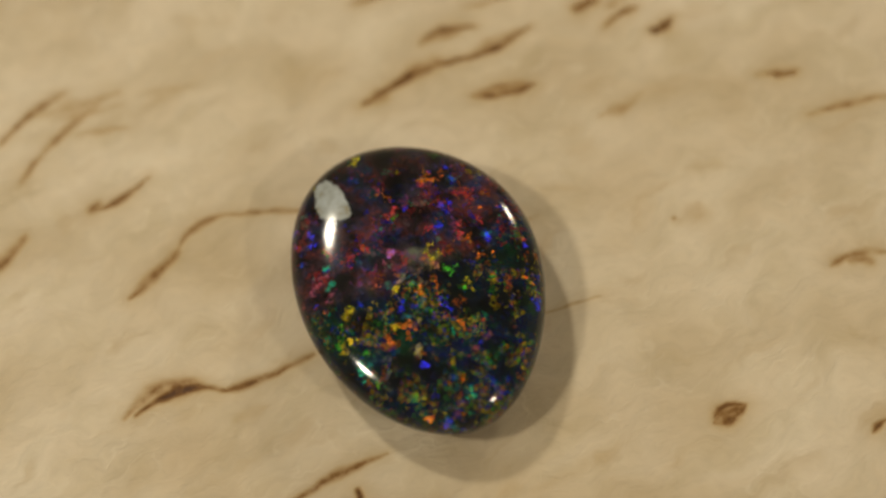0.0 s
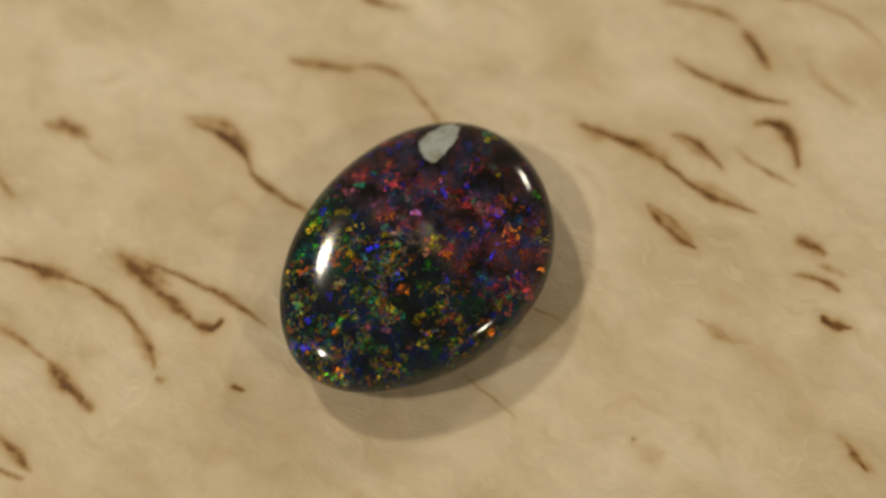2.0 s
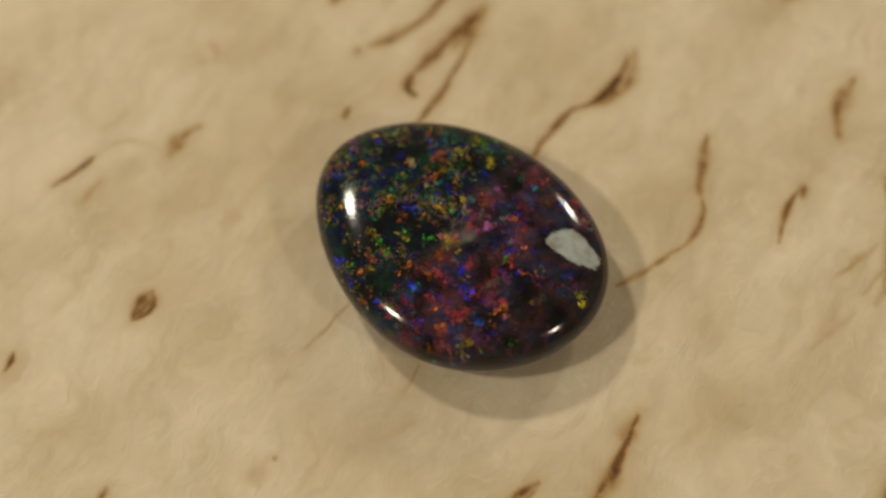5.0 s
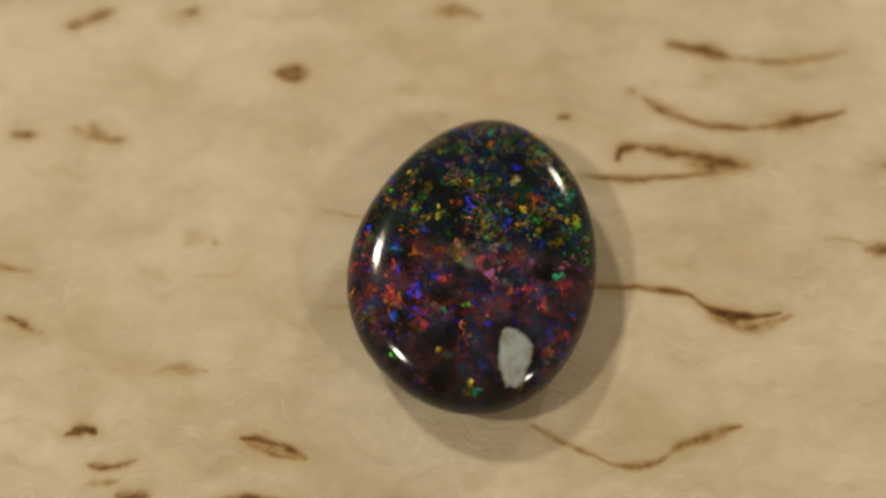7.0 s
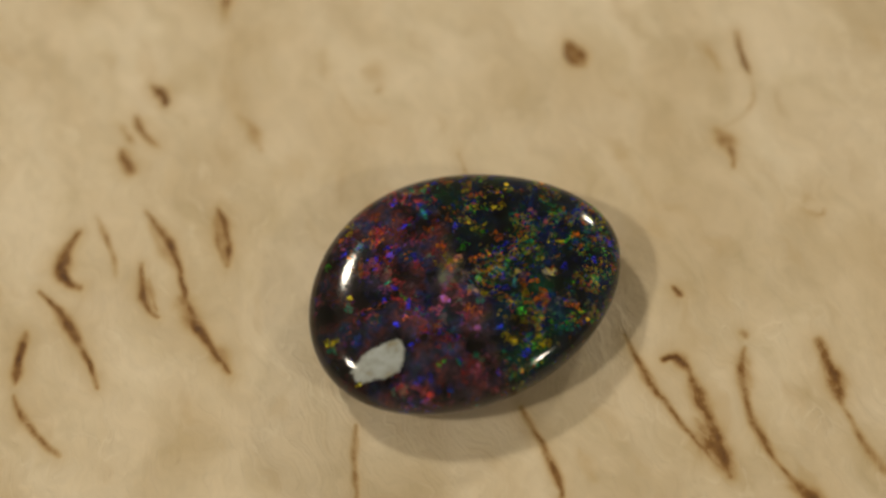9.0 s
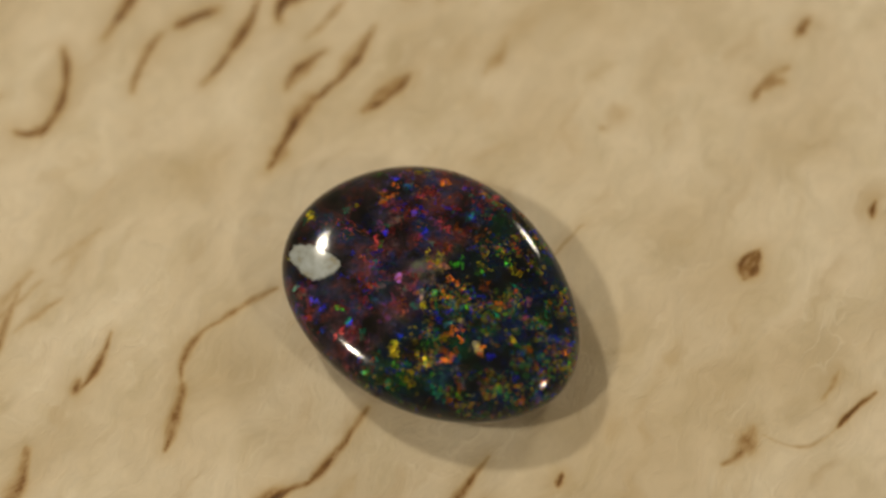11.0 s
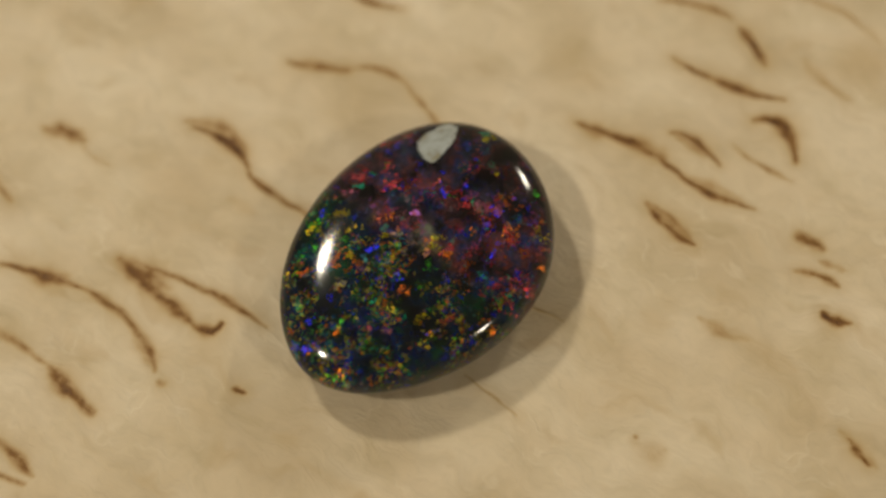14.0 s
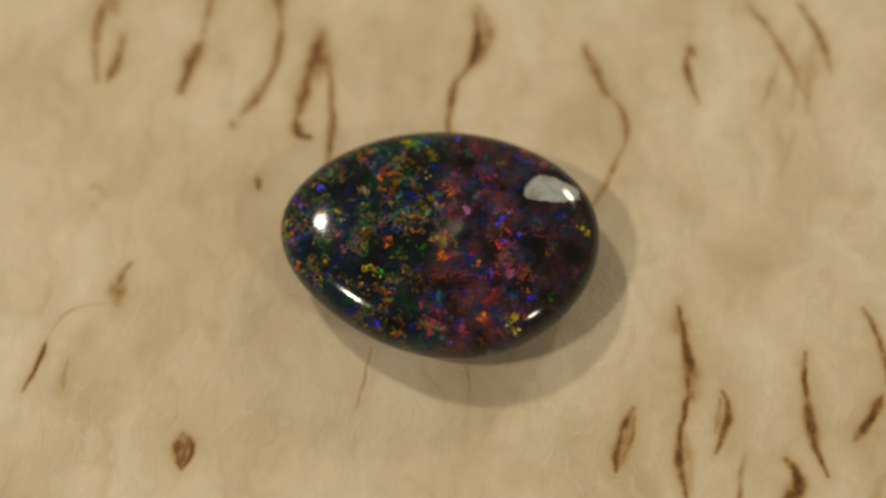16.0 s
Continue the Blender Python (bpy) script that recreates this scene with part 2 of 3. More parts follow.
def streak(x0, y0, x1, y1, x2, y2, width, dark):
    """One brown fleck of the figured grain: a tapered arc through three places, in millimetres, drawn into the grain of the disc."""
    reach = width * 2.5 + 1.6
    near = ((grid_x > min(x0, x1, x2) - reach) & (grid_x < max(x0, x1, x2) + reach)
            & (grid_y > min(y0, y1, y2) - reach) & (grid_y < max(y0, y1, y2) + reach))
    gx, gy = grid_x[near], grid_y[near]
    if gx.size == 0:
        return
    gx, gy = gx + 0.07 * ripple(gx, gy, 1.5), gy + 0.07 * ripple(gy, gx, 1.8)
    cx, cy = 2 * x1 - (x0 + x2) / 2, 2 * y1 - (y0 + y2) / 2     # the arc's control point
    steps = max(5, min(16, int(math.hypot(x2 - x0, y2 - y0) / 0.5)))
    ends = np.linspace(0, 1, steps + 1)
    px = (1 - ends) ** 2 * x0 + 2 * ends * (1 - ends) * cx + ends ** 2 * x2
    py = (1 - ends) ** 2 * y0 + 2 * ends * (1 - ends) * cy + ends ** 2 * y2
    best, halo, fill = np.zeros(gx.size), np.zeros(gx.size), np.zeros(gx.size)
    bow_x, bow_y = (x0 + x2) / 2 - x1, (y0 + y2) / 2 - y1        # towards the hollow side
    bow = math.hypot(bow_x, bow_y) + 1e-6
    for i in range(steps):
        ux, uy = px[i + 1] - px[i], py[i + 1] - py[i]
        f = np.clip(((gx - px[i]) * ux + (gy - py[i]) * uy) / (ux * ux + uy * uy + 1e-9), 0, 1)
        d2 = (gx - px[i] - f * ux) ** 2 + (gy - py[i] - f * uy) ** 2
        s = (i + f) / steps
        taper = 0.30 + 0.70 * np.sin(math.pi * (0.06 + 0.88 * s)) ** 0.8
        half = np.maximum(0.09, (1.10 + 0.34 * dark) * width * taper * (1 + 0.22 * np.sin(9 * s + x0 + y1)))
        best = np.maximum(best, taper ** 0.4 * np.exp(-1.3 * d2 / (half * half)))
        halo = np.maximum(halo, np.exp(-d2 / (1.6 * half + 0.34) ** 2))
        inward = ((gx - px[i] - f * ux) * bow_x + (gy - py[i] - f * uy) * bow_y) / bow
        fill = np.maximum(fill, np.where(inward > 0, np.sin(math.pi * (0.04 + 0.92 * s)) * np.exp(-d2 / (0.45 + 1.0 * bow) ** 2), 0.0))
    if width > 0.6 and dark < 0.3:
        stain[near] = np.maximum(stain[near], halo * dark * 2.2)
    else:
        figure[near] = np.maximum(figure[near], best * min(1.0, dark * 1.12) * (1 + 0.3 * ripple(gx, gy, 2.2)))
        stain[near] = np.maximum(stain[near], np.maximum(halo * dark * 0.62, fill * dark * min(0.40, 0.8 * bow)))


streak(-3.5, 11.2, -0.9, 12.7, 0.9, 13.3, 0.26, 0.75)
streak(0.6, 13.3, 3.5, 13.9, 6.0, 15.3, 0.23, 0.70)
streak(2.4, 11.1, 4.3, 11.1, 5.8, 11.5, 0.23, 0.70)
streak(2.4, 11.1, 3.9, 11.6, 5.8, 11.5, 0.17, 0.55)
streak(-0.1, 14.8, 1.1, 15.5, 3.0, 15.5, 0.23, 0.65)
streak(0.3, 14.8, 1.2, 15.1, 2.1, 15.2, 0.17, 0.50)
streak(2.0, 18.8, 3.2, 19.7, 5.2, 18.8, 0.31, 0.90)
streak(2.5, 16.9, 4.2, 17.2, 6.0, 17.9, 0.17, 0.45)
streak(-3.6, 17.8, -0.3, 19.2, 2.0, 20.8, 0.23, 0.75)
streak(-7.0, 19.7, -5.4, 21.2, -3.6, 22.0, 0.23, 0.60)
streak(-3.0, 22.0, -1.7, 21.8, -0.2, 21.5, 0.26, 0.75)
streak(-15.5, 12.4, -14.3, 13.0, -12.9, 13.2, 0.40, 0.15)
streak(-6.9, -3.0, -9.6, -4.1, -11.7, -4.6, 0.23, 0.60)
streak(-11.5, -4.5, -13.7, -4.3, -15.9, -5.4, 0.26, 0.80)
streak(-12.6, -4.2, -13.6, -4.2, -14.8, -4.3, 0.46, 0.55)
streak(-3.6, -8.6, -7.3, -10.0, -11.4, -12.6, 0.20, 0.60)
streak(-5.2, -10.3, -5.2, -11.1, -6.3, -11.6, 0.26, 0.80)
streak(-6.1, -11.5, -8.8, -12.1, -11.4, -12.6, 0.40, 0.70)
streak(-5.0, -14.4, -7.8, -14.0, -11.1, -15.0, 0.26, 0.60)
streak(-11.1, -15.0, -13.1, -16.3, -15.0, -17.8, 0.26, 0.70)
streak(-5.2, -14.3, -6.1, -14.2, -7.0, -14.3, 0.40, 0.35)
streak(-5.0, -18.1, -6.7, -18.4, -8.4, -18.6, 0.40, 0.70)
streak(-13.9, -21.4, -11.1, -19.5, -8.0, -18.5, 0.23, 0.45)
streak(-9.5, -24.7, -7.1, -24.5, -3.8, -22.6, 0.26, 0.60)
streak(-9.4, -24.8, -8.8, -24.5, -8.1, -24.0, 0.46, 0.50)
streak(-7.0, -22.8, -5.3, -22.3, -3.9, -22.1, 0.29, 0.60)
streak(-3.5, -22.7, -1.8, -22.0, 0.5, -21.7, 1.43, 0.16)
streak(5.2, -15.6, 6.1, -15.6, 7.2, -15.2, 0.23, 0.55)
streak(6.6, -15.6, 6.8, -15.4, 6.8, -15.2, 0.40, 0.60)
streak(7.7, -15.6, 9.1, -17.3, 11.4, -17.2, 0.11, 0.26)
streak(10.8, -17.4, 12.1, -17.2, 13.5, -17.1, 0.14, 0.70)
streak(11.2, -15.9, 12.0, -15.6, 12.8, -15.3, 0.14, 0.40)
streak(12.3, -8.7, 13.2, -8.6, 14.0, -7.9, 0.23, 0.75)
streak(12.3, -8.7, 12.9, -7.9, 14.0, -7.9, 0.20, 0.65)
streak(4.5, -2.1, 6.2, -1.65, 7.7, -1.4, 0.09, 0.32)
streak(3.5, 2.7, 4.2, 3.15, 5.1, 3.5, 0.09, 0.32)
streak(13.4, 3.3, 13.1, 2.7, 12.3, 2.4, 0.51, 0.25)
streak(14.8, 5.5, 14.0, 5.5, 13.3, 5.4, 0.40, 0.18)
streak(22.4, 20.2, 21.1, 19.0, 20.5, 18.0, 0.34, 0.50)
streak(10.7, 15.9, 7.1, 12.8, 9.7, 9.6, 0.09, 0.05)
streak(-2.3, 26.2, -4.2, 24.9, -6.5, 23.7, 0.34, 0.60)
streak(-8.6, 24.5, -10.1, 21.9, -12.4, 20.4, 0.26, 0.75)
streak(26.1, -6.0, 25.2, -6.8, 24.3, -7.9, 0.31, 0.70)
streak(20.0, 8.0, 22.2, 8.4, 24.3, 8.6, 0.23, 0.50)
streak(12.7, 2.8, 13.2, 2.5, 13.9, 2.7, 0.57, 0.14)
streak(19.5, -0.9, 20.4, -0.5, 22.4, -0.4, 0.26, 0.50)
streak(20.4, -0.7, 21.1, -0.7, 21.6, -0.9, 0.34, 0.50)
streak(19.8, -9.9, 20.1, -9.6, 20.6, -9.3, 0.17, 0.70)
streak(-23.2, 10.9, -21.6, 12.6, -19.7, 13.8, 0.23, 0.50)
streak(-22.0, 8.4, -20.6, 10.4, -17.7, 13.1, 0.26, 0.45)
streak(-20.3, 12.1, -18.3, 12.4, -16.6, 12.7, 0.20, 0.30)
streak(-19.2, 11.0, -17.7, 11.2, -16.2, 11.2, 0.23, 0.30)
streak(-15.6, 13.3, -14.0, 13.3, -12.6, 13.5, 0.29, 0.22)
streak(8.5, 15.9, 9.0, 16.3, 9.8, 16.5, 0.37, 0.60)
streak(10.6, 16.2, 11.0, 16.4, 11.5, 16.7, 0.17, 0.40)
streak(10.0, 14.6, 10.8, 15.4, 11.9, 15.8, 0.23, 0.60)
streak(12.5, 14.2, 13.1, 14.3, 13.8, 14.9, 0.23, 0.90)
streak(18.2, 10.7, 18.9, 10.7, 19.8, 10.6, 0.20, 0.80)
streak(-1.8, -11.8, -1.6, -11.6, -1.3, -11.4, 0.17, 0.75)
streak(11.9, 2.6, 12.0, 2.6, 12.1, 2.6, 0.12, 0.40)
streak(-4.3, -14.5, -4.2, -14.5, -4.1, -14.4, 0.20, 0.50)
streak(2.8, 25.6, 2.9, 25.8, 3.3, 26.1, 0.68, 0.25)
streak(0.7, 23.4, 2.3, 23.2, 4.1, 23.6, 0.34, 0.30)
streak(-2.6, 25.8, -0.3, 27.0, 2.4, 27.3, 0.20, 0.35)
streak(-17.8, -17.2, -18.9, -17.5, -20.1, -17.9, 0.23, 0.35)
streak(-15.1, 8.1, -16.9, 6.7, -18.3, 6.4, 0.20, 0.60)
streak(-17.8, 6.7, -18.1, 6.5, -18.3, 6.3, 0.29, 0.60)
streak(7.5, -9.2, 5.8, -10.2, 3.2, -11.1, 0.46, 0.12)
streak(-24.6, 3.0, -23.0, 3.9, -21.7, 5.2, 0.26, 0.50)
streak(-20.5, -11.2, -19.7, -11.0, -18.9, -10.6, 0.40, 0.65)
streak(12.0, 2.4, 12.8, 2.4, 13.6, 3.0, 0.40, 0.16)
streak(-10.7, -1.3, -9.8, -0.9, -9.0, -0.7, 1.14, 0.10)
streak(-8.5, -11.5, -9.8, -12.0, -11.3, -12.6, 0.68, 0.50)
streak(-0.8, 12.9, -0.0, 13.2, 0.8, 13.5, 0.48, 0.55)
streak(-12.2, -15.4, -12.9, -16.2, -13.8, -16.9, 0.46, 0.50)
streak(-3.4, 11.3, -2.8, 11.6, -2.1, 12.0, 0.40, 0.45)
streak(2.6, 13.9, 4.0, 14.6, 5.4, 15.1, 0.29, 0.35)
streak(-6.2, 1.1, -7.5, 1.3, -9.1, 1.1, 0.85, 0.10)
streak(2.8, -11.1, 4.5, -10.4, 6.9, -9.9, 2.00, 0.11)
streak(5.5, -12.3, 8.0, -12.6, 9.7, -12.4, 1.71, 0.08)
streak(4.4, 15.8, 5.2, 16.3, 6.0, 17.0, 1.43, 0.09)
streak(10.6, -10.2, 11.3, -9.5, 12.1, -8.7, 1.14, 0.12)
streak(-2.2, -2.3, -8.0, -1.5, -11.3, -2.5, 1.14, 0.08)
streak(9.6, 4.8, 10.4, 4.0, 11.3, 4.2, 1.71, 0.08)
streak(10.0, 9.9, 11.2, 9.6, 12.4, 10.0, 1.14, 0.07)
streak(8.7, 4.4, 9.9, 4.2, 11.0, 5.0, 1.14, 0.10)
streak(14.6, 5.9, 13.3, 6.3, 12.3, 5.5, 1.14, 0.10)
streak(17.2, 9.3, 16.0, 9.4, 15.0, 8.8, 1.43, 0.08)
streak(13.4, 10.4, 12.3, 10.3, 11.2, 9.9, 0.57, 0.14)
streak(11.0, 9.8, 10.2, 9.6, 9.3, 9.4, 0.46, 0.14)
streak(22.3, -4.2, 21.0, -4.2, 19.6, -4.8, 1.14, 0.08)
streak(-11.3, 2.1, -11.4, 1.4, -12.2, 0.5, 1.43, 0.10)
streak(-10.9, -0.8, -10.3, -1.6, -10.4, -2.2, 0.85, 0.12)
streak(11.3, -3.7, 12.0, -3.8, 12.7, -3.9, 0.68, 0.10)
streak(1.8, -19.4, 2.5, -19.3, 3.1, -19.3, 0.68, 0.14)
streak(1.5, -11.4, 2.1, -11.1, 2.7, -10.9, 0.46, 0.14)
streak(-14.0, -8.0, -13.3, -7.8, -12.9, -7.6, 0.68, 0.12)
streak(6.9, 7.0, 7.5, 7.2, 8.0, 7.4, 0.68, 0.08)
streak(2.7, 11.1, 4.2, 11.4, 5.5, 11.4, 0.43, 0.45)
streak(12.4, -8.6, 13.0, -8.3, 13.8, -8.0, 0.43, 0.60)
streak(-21.4, 12.4, -19.3, 12.8, -16.8, 13.5, 0.40, 0.30)
streak(-10.9, -6.1, -10.2, -5.8, -9.4, -5.6, 0.40, 0.18)
streak(8.4, 7.7, 7.8, 7.3, 7.2, 7.0, 0.57, 0.14)
streak(-7.1, 13.2, -6.5, 13.4, -5.7, 13.5, 0.74, 0.12)
streak(2.2, -19.8, 1.9, -19.4, 2.3, -18.8, 0.23, 0.25)
streak(2.8, -19.4, 3.0, -19.1, 2.7, -18.8, 0.23, 0.20)
streak(25.5, 8.8, 23.1, 8.5, 19.9, 8.0, 0.26, 0.30)
streak(20.1, 10.8, 19.0, 10.8, 17.7, 10.7, 0.26, 0.32)
streak(14.6, 5.7, 14.0, 5.5, 13.0, 5.4, 0.40, 0.14)
streak(14.1, 11.1, 12.1, 10.6, 9.7, 9.5, 0.26, 0.14)
streak(7.6, -15.0, 6.9, -15.4, 5.7, -15.8, 0.40, 0.32)
streak(13.3, 5.0, 11.1, 4.4, 8.8, 3.1, 0.23, 0.08)
streak(12.2, 10.7, 13.4, 10.2, 14.6, 10.4, 0.74, 0.10)
streak(6.8, 8.5, 7.4, 8.3, 8.3, 8.3, 0.46, 0.10)
streak(-13.9, -5.9, -12.8, -5.4, -11.5, -4.8, 0.57, 0.10)
streak(-29.7, -3.9, -27.4, -3.3, -25.1, -3.2, 0.34, 0.62)
streak(-24.7, 2.9, -23.1, 3.8, -21.7, 5.1, 0.40, 0.42)
streak(-20.9, -11.9, -19.9, -11.4, -18.7, -10.5, 0.29, 0.55)
streak(-18.9, -10.8, -17.5, -10.6, -16.5, -10.1, 0.17, 0.25)
streak(-16.5, -5.5, -14.6, -4.0, -12.7, -4.1, 0.34, 0.50)
streak(-25.6, -17.5, -21.8, -16.1, -17.9, -15.5, 0.31, 0.60)
streak(-19.7, -17.7, -18.8, -17.4, -17.9, -17.0, 0.40, 0.30)
streak(-16.2, 1.0, -14.8, 2.3, -13.7, 3.4, 0.28, 0.60)
streak(-13.8, 3.2, -12.5, 4.9, -10.1, 5.3, 0.20, 0.52)
streak(-10.3, 5.3, -8.7, 5.3, -7.0, 5.1, 0.20, 0.45)
streak(11.4, 10.2, 10.3, 9.5, 9.0, 9.1, 0.34, 0.32)
streak(11.4, 16.5, 10.7, 16.2, 10.2, 15.9, 0.20, 0.40)
streak(23.9, 5.8, 25.2, 6.1, 26.6, 6.3, 0.25, 0.40)
streak(24.1, 0.8, 24.7, 1.1, 25.3, 1.3, 0.26, 0.60)
streak(-24.7, 2.9, -23.0, 3.7, -21.8, 4.9, 0.34, 0.60)
streak(-13.4, 21.5, -12.8, 20.8, -11.7, 20.8, 0.26, 0.60)
streak(-17.8, 23.2, -15.6, 23.5, -12.8, 23.9, 0.20, 0.45)


def birch_disc():
    rim = [(0.0345, 0.0), (0.045, 0.0), (0.0588, 0.0), (0.0596, -0.0003), (0.0600, -0.0012),
           (0.0600, -THICK + 0.001), (0.0594, -THICK + 0.0002), (0.0585, -THICK), (0.03, -THICK)]
    rings = np.concatenate([ring_r, [r for r, z in rim]])
    heights = np.concatenate([np.zeros(RINGS), [z for r, z in rim]])
    count = len(rings)
    verts = np.zeros((count * SPOKES + 2, 3))
    verts[:-2, 0] = (rings[:, None] * np.cos(angle)).ravel()
    verts[:-2, 1] = (rings[:, None] * np.sin(angle)).ravel()
    verts[:-2, 2] = np.repeat(heights, SPOKES)
    verts[:RINGS * SPOKES, 2] -= (0.00004 * np.clip(figure, 0, 1) + 0.000008 * (1 + ripple(grid_x, grid_y, 1.1))).ravel()
    verts[-1, 2] = -THICK
    i, j = np.meshgrid(np.arange(count - 1), np.arange(SPOKES), indexing="ij")
    k = (j + 1) % SPOKES
    quads = np.stack([i * SPOKES + j, (i + 1) * SPOKES + j, (i + 1) * SPOKES + k, i * SPOKES + k], -1).reshape(-1, 4)
    spokes = np.arange(SPOKES)
    top, low, last = count * SPOKES, count * SPOKES + 1, (count - 1) * SPOKES
    fans = np.concatenate([np.stack([np.full(SPOKES, top), spokes, (spokes + 1) % SPOKES], -1),
                           np.stack([np.full(SPOKES, low), last + (spokes + 1) % SPOKES, last + spokes], -1)])
    mesh = bpy.data.meshes.new("turntable_disc")
    mesh.vertices.add(len(verts))
    mesh.vertices.foreach_set("co", verts.ravel())
    mesh.loops.add(quads.size + fans.size)
    mesh.loops.foreach_set("vertex_index", np.concatenate([quads.ravel(), fans.ravel()]))
    mesh.polygons.add(len(quads) + len(fans))
    mesh.polygons.foreach_set("loop_start", np.concatenate([np.arange(len(quads)) * 4, quads.size + np.arange(len(fans)) * 3]))
    mesh.update(calc_edges=True)
    for name, values in (("figure", figure), ("stain", stain)):
        flat = np.zeros(len(verts))
        flat[:RINGS * SPOKES] = np.clip(values, 0, 1).ravel()
        mesh.attributes.new(name, "FLOAT", "POINT").data.foreach_set("value", flat)
    mesh.materials.append(BIRCH)
    return tagged(new("turntable_disc", mesh), "slowly turning pale curly birch disc with brown flecked grain", "turntable")


# ---- the opal ----
STONE = (-1.373, -1.0737, -1.2925)      # its place on the disc in millimetres, and its turn
LONG, WIDE, EGG, SKEW = 7.9546, 6.0722, 0.1636, -0.099
GIRDLE, DOME, RIM, SHOULDER, ROUND, TUCK = 2.2271, 0.2277, 1.5935, 5.4459, 2.4973, 0.3249
CROWN = (-0.5265, 0.8882)                   # the crown lies a little off the middle


def stone_edge(a):
    """The girdle's outline at the angle a, in millimetres: an uneven egg."""
    k = 1 + -0.0188 * np.cos(3 * a) + 0.012 * np.sin(3 * a) + 0.0051 * np.cos(4 * a) + 0.0095 * np.sin(4 * a)
    return LONG * np.cos(a) * k, (WIDE * np.sin(a) * (1 - EGG * np.cos(a)) + SKEW * WIDE * np.cos(2 * a) * 0.5) * k


def stone_place(s, a, lift=0.0):
    """A place on the stone: s is 1 at the girdle and 0 at the crown."""
    x, y = stone_edge(a)
    low = 1 - s * s
    z = GIRDLE + DOME * low + RIM * max(0.0, 1 - s ** SHOULDER) ** (1 / ROUND) + lift
    return Vector((x * s + CROWN[0] * low, y * s + CROWN[1] * low, z)) * MM


edge_a = np.linspace(-math.pi, math.pi, 721)
edge_x, edge_y = stone_edge(edge_a)
edge_turn = np.unwrap(np.arctan2(edge_y, edge_x))


def on_dome(x, y, lift):
    """The place on the dome above x, y, in millimetres of the stone's own plan."""
    s = 0.5
    for _ in range(8):
        u, v = x - CROWN[0] * (1 - s * s), y - CROWN[1] * (1 - s * s)
        turn = math.atan2(v, u)
        turn += 2 * math.pi * (int(turn < edge_turn[0]) - int(turn > edge_turn[-1]))
        a = float(np.interp(turn, edge_turn, edge_a))
        ex, ey = stone_edge(a)
        s = min(math.hypot(u, v) / math.hypot(ex, ey), 0.993)
    return stone_place(s, a, lift)


def part(name, bm, material, parent, label=""):
    mesh = bpy.data.meshes.new(name)
    bm.to_mesh(mesh)
    bm.free()
    mesh.polygons.foreach_set("use_smooth", [True] * len(mesh.polygons))
    mesh.materials.append(material)
    ob = new(name, mesh)
    ob.parent = parent
    return tagged(ob, label)


def black_opal():
    stone = tagged(new("opal_cabochon"), "polished oval black opal with red, blue and green flashes on birch", "gemstone")
    bm = bmesh.new()
    turns = 160
    levels = []
    for i in range(11):                                     # the rounded belly under the girdle
        u = i / 10
        levels.append((1 - 0.44 * TUCK * (1 - u) ** 1.5, GIRDLE * u))
    rows = []
    for s, z in levels:
        rows.append([bm.verts.new((v.x * s, v.y * s, z * MM)) for v in (stone_place(1, 2 * math.pi * k / turns) for k in range(turns))])
    for i in range(1, 60):
        s = math.cos((i / 60) ** 2 * math.pi / 2)
        rows.append([bm.verts.new(stone_place(s, 2 * math.pi * k / turns)) for k in range(turns)])
    for low, high in zip(rows, rows[1:]):
        for k in range(turns):
            bm.faces.new((low[k], low[(k + 1) % turns], high[(k + 1) % turns], high[k]))
    crown = bm.verts.new(stone_place(0, 0))
    for k in range(turns):
        bm.faces.new((rows[-1][k], rows[-1][(k + 1) % turns], crown))
    bm.faces.new(list(reversed(rows[0])))
    part("stone_body", bm, OPAL, stone)
    # a pale wedge of potch near the wide end, a hair proud of the polish, broad towards the middle
    bm = bmesh.new()
    thin = bm.verts.layers.float.new("thin")
    corners = [(-4.25, -1.78), (-4.18, -2.55), (-4.88, -3.42), (-6.62, -3.06), (-6.98, -2.40), (-5.90, -1.86)]
    edge, px, py = [], -5.5, -2.52
    for (x0, y0), (x1, y1) in zip(corners, corners[1:] + corners[:1]):
        for k in range(12):
            f, swell = k / 12, 1.05 + 0.07 * math.sin(math.pi * k / 12) + chip.uniform(-0.045, 0.045)
            edge.append(((x0 + (x1 - x0) * f - px) * swell, (y0 + (y1 - y0) * f - py) * swell))
    chips, depth = len(edge), 10
    mid = bm.verts.new(on_dome(px, py, 0.02))
    mid[thin] = 1.0
    rings = []
    for d in range(1, depth + 1):
        f, ring = d / depth, []
        for u, v in edge:
            corner = bm.verts.new(on_dome(px + u * f, py + v * f, 0.02))
            corner[thin] = 1.0 - f ** 5
            ring.append(corner)
        rings.append(ring)
    for k in range(chips):
        bm.faces.new((rings[0][k], rings[0][(k + 1) % chips], mid))
        for low, high in zip(rings, rings[1:]):
            bm.faces.new((low[k], high[k], high[(k + 1) % chips], low[(k + 1) % chips]))
    bmesh.ops.recalc_face_normals(bm, faces=bm.faces)
    part("potch_spot", bm, POTCH, stone, "chalky grey-white potch spot")
    return stone


chip = random.Random(3)
ORANGE, RED, YELLOW = (0.36, 0.095, 0.008), (0.27, 0.030, 0.034), (0.32, 0.26, 0.010)
GREEN, TEAL, BLUE, ROSE = (0.035, 0.25, 0.016), (0.008, 0.19, 0.115), (0.018, 0.022, 0.56), (0.19, 0.048, 0.085)
dust = random.Random(11)


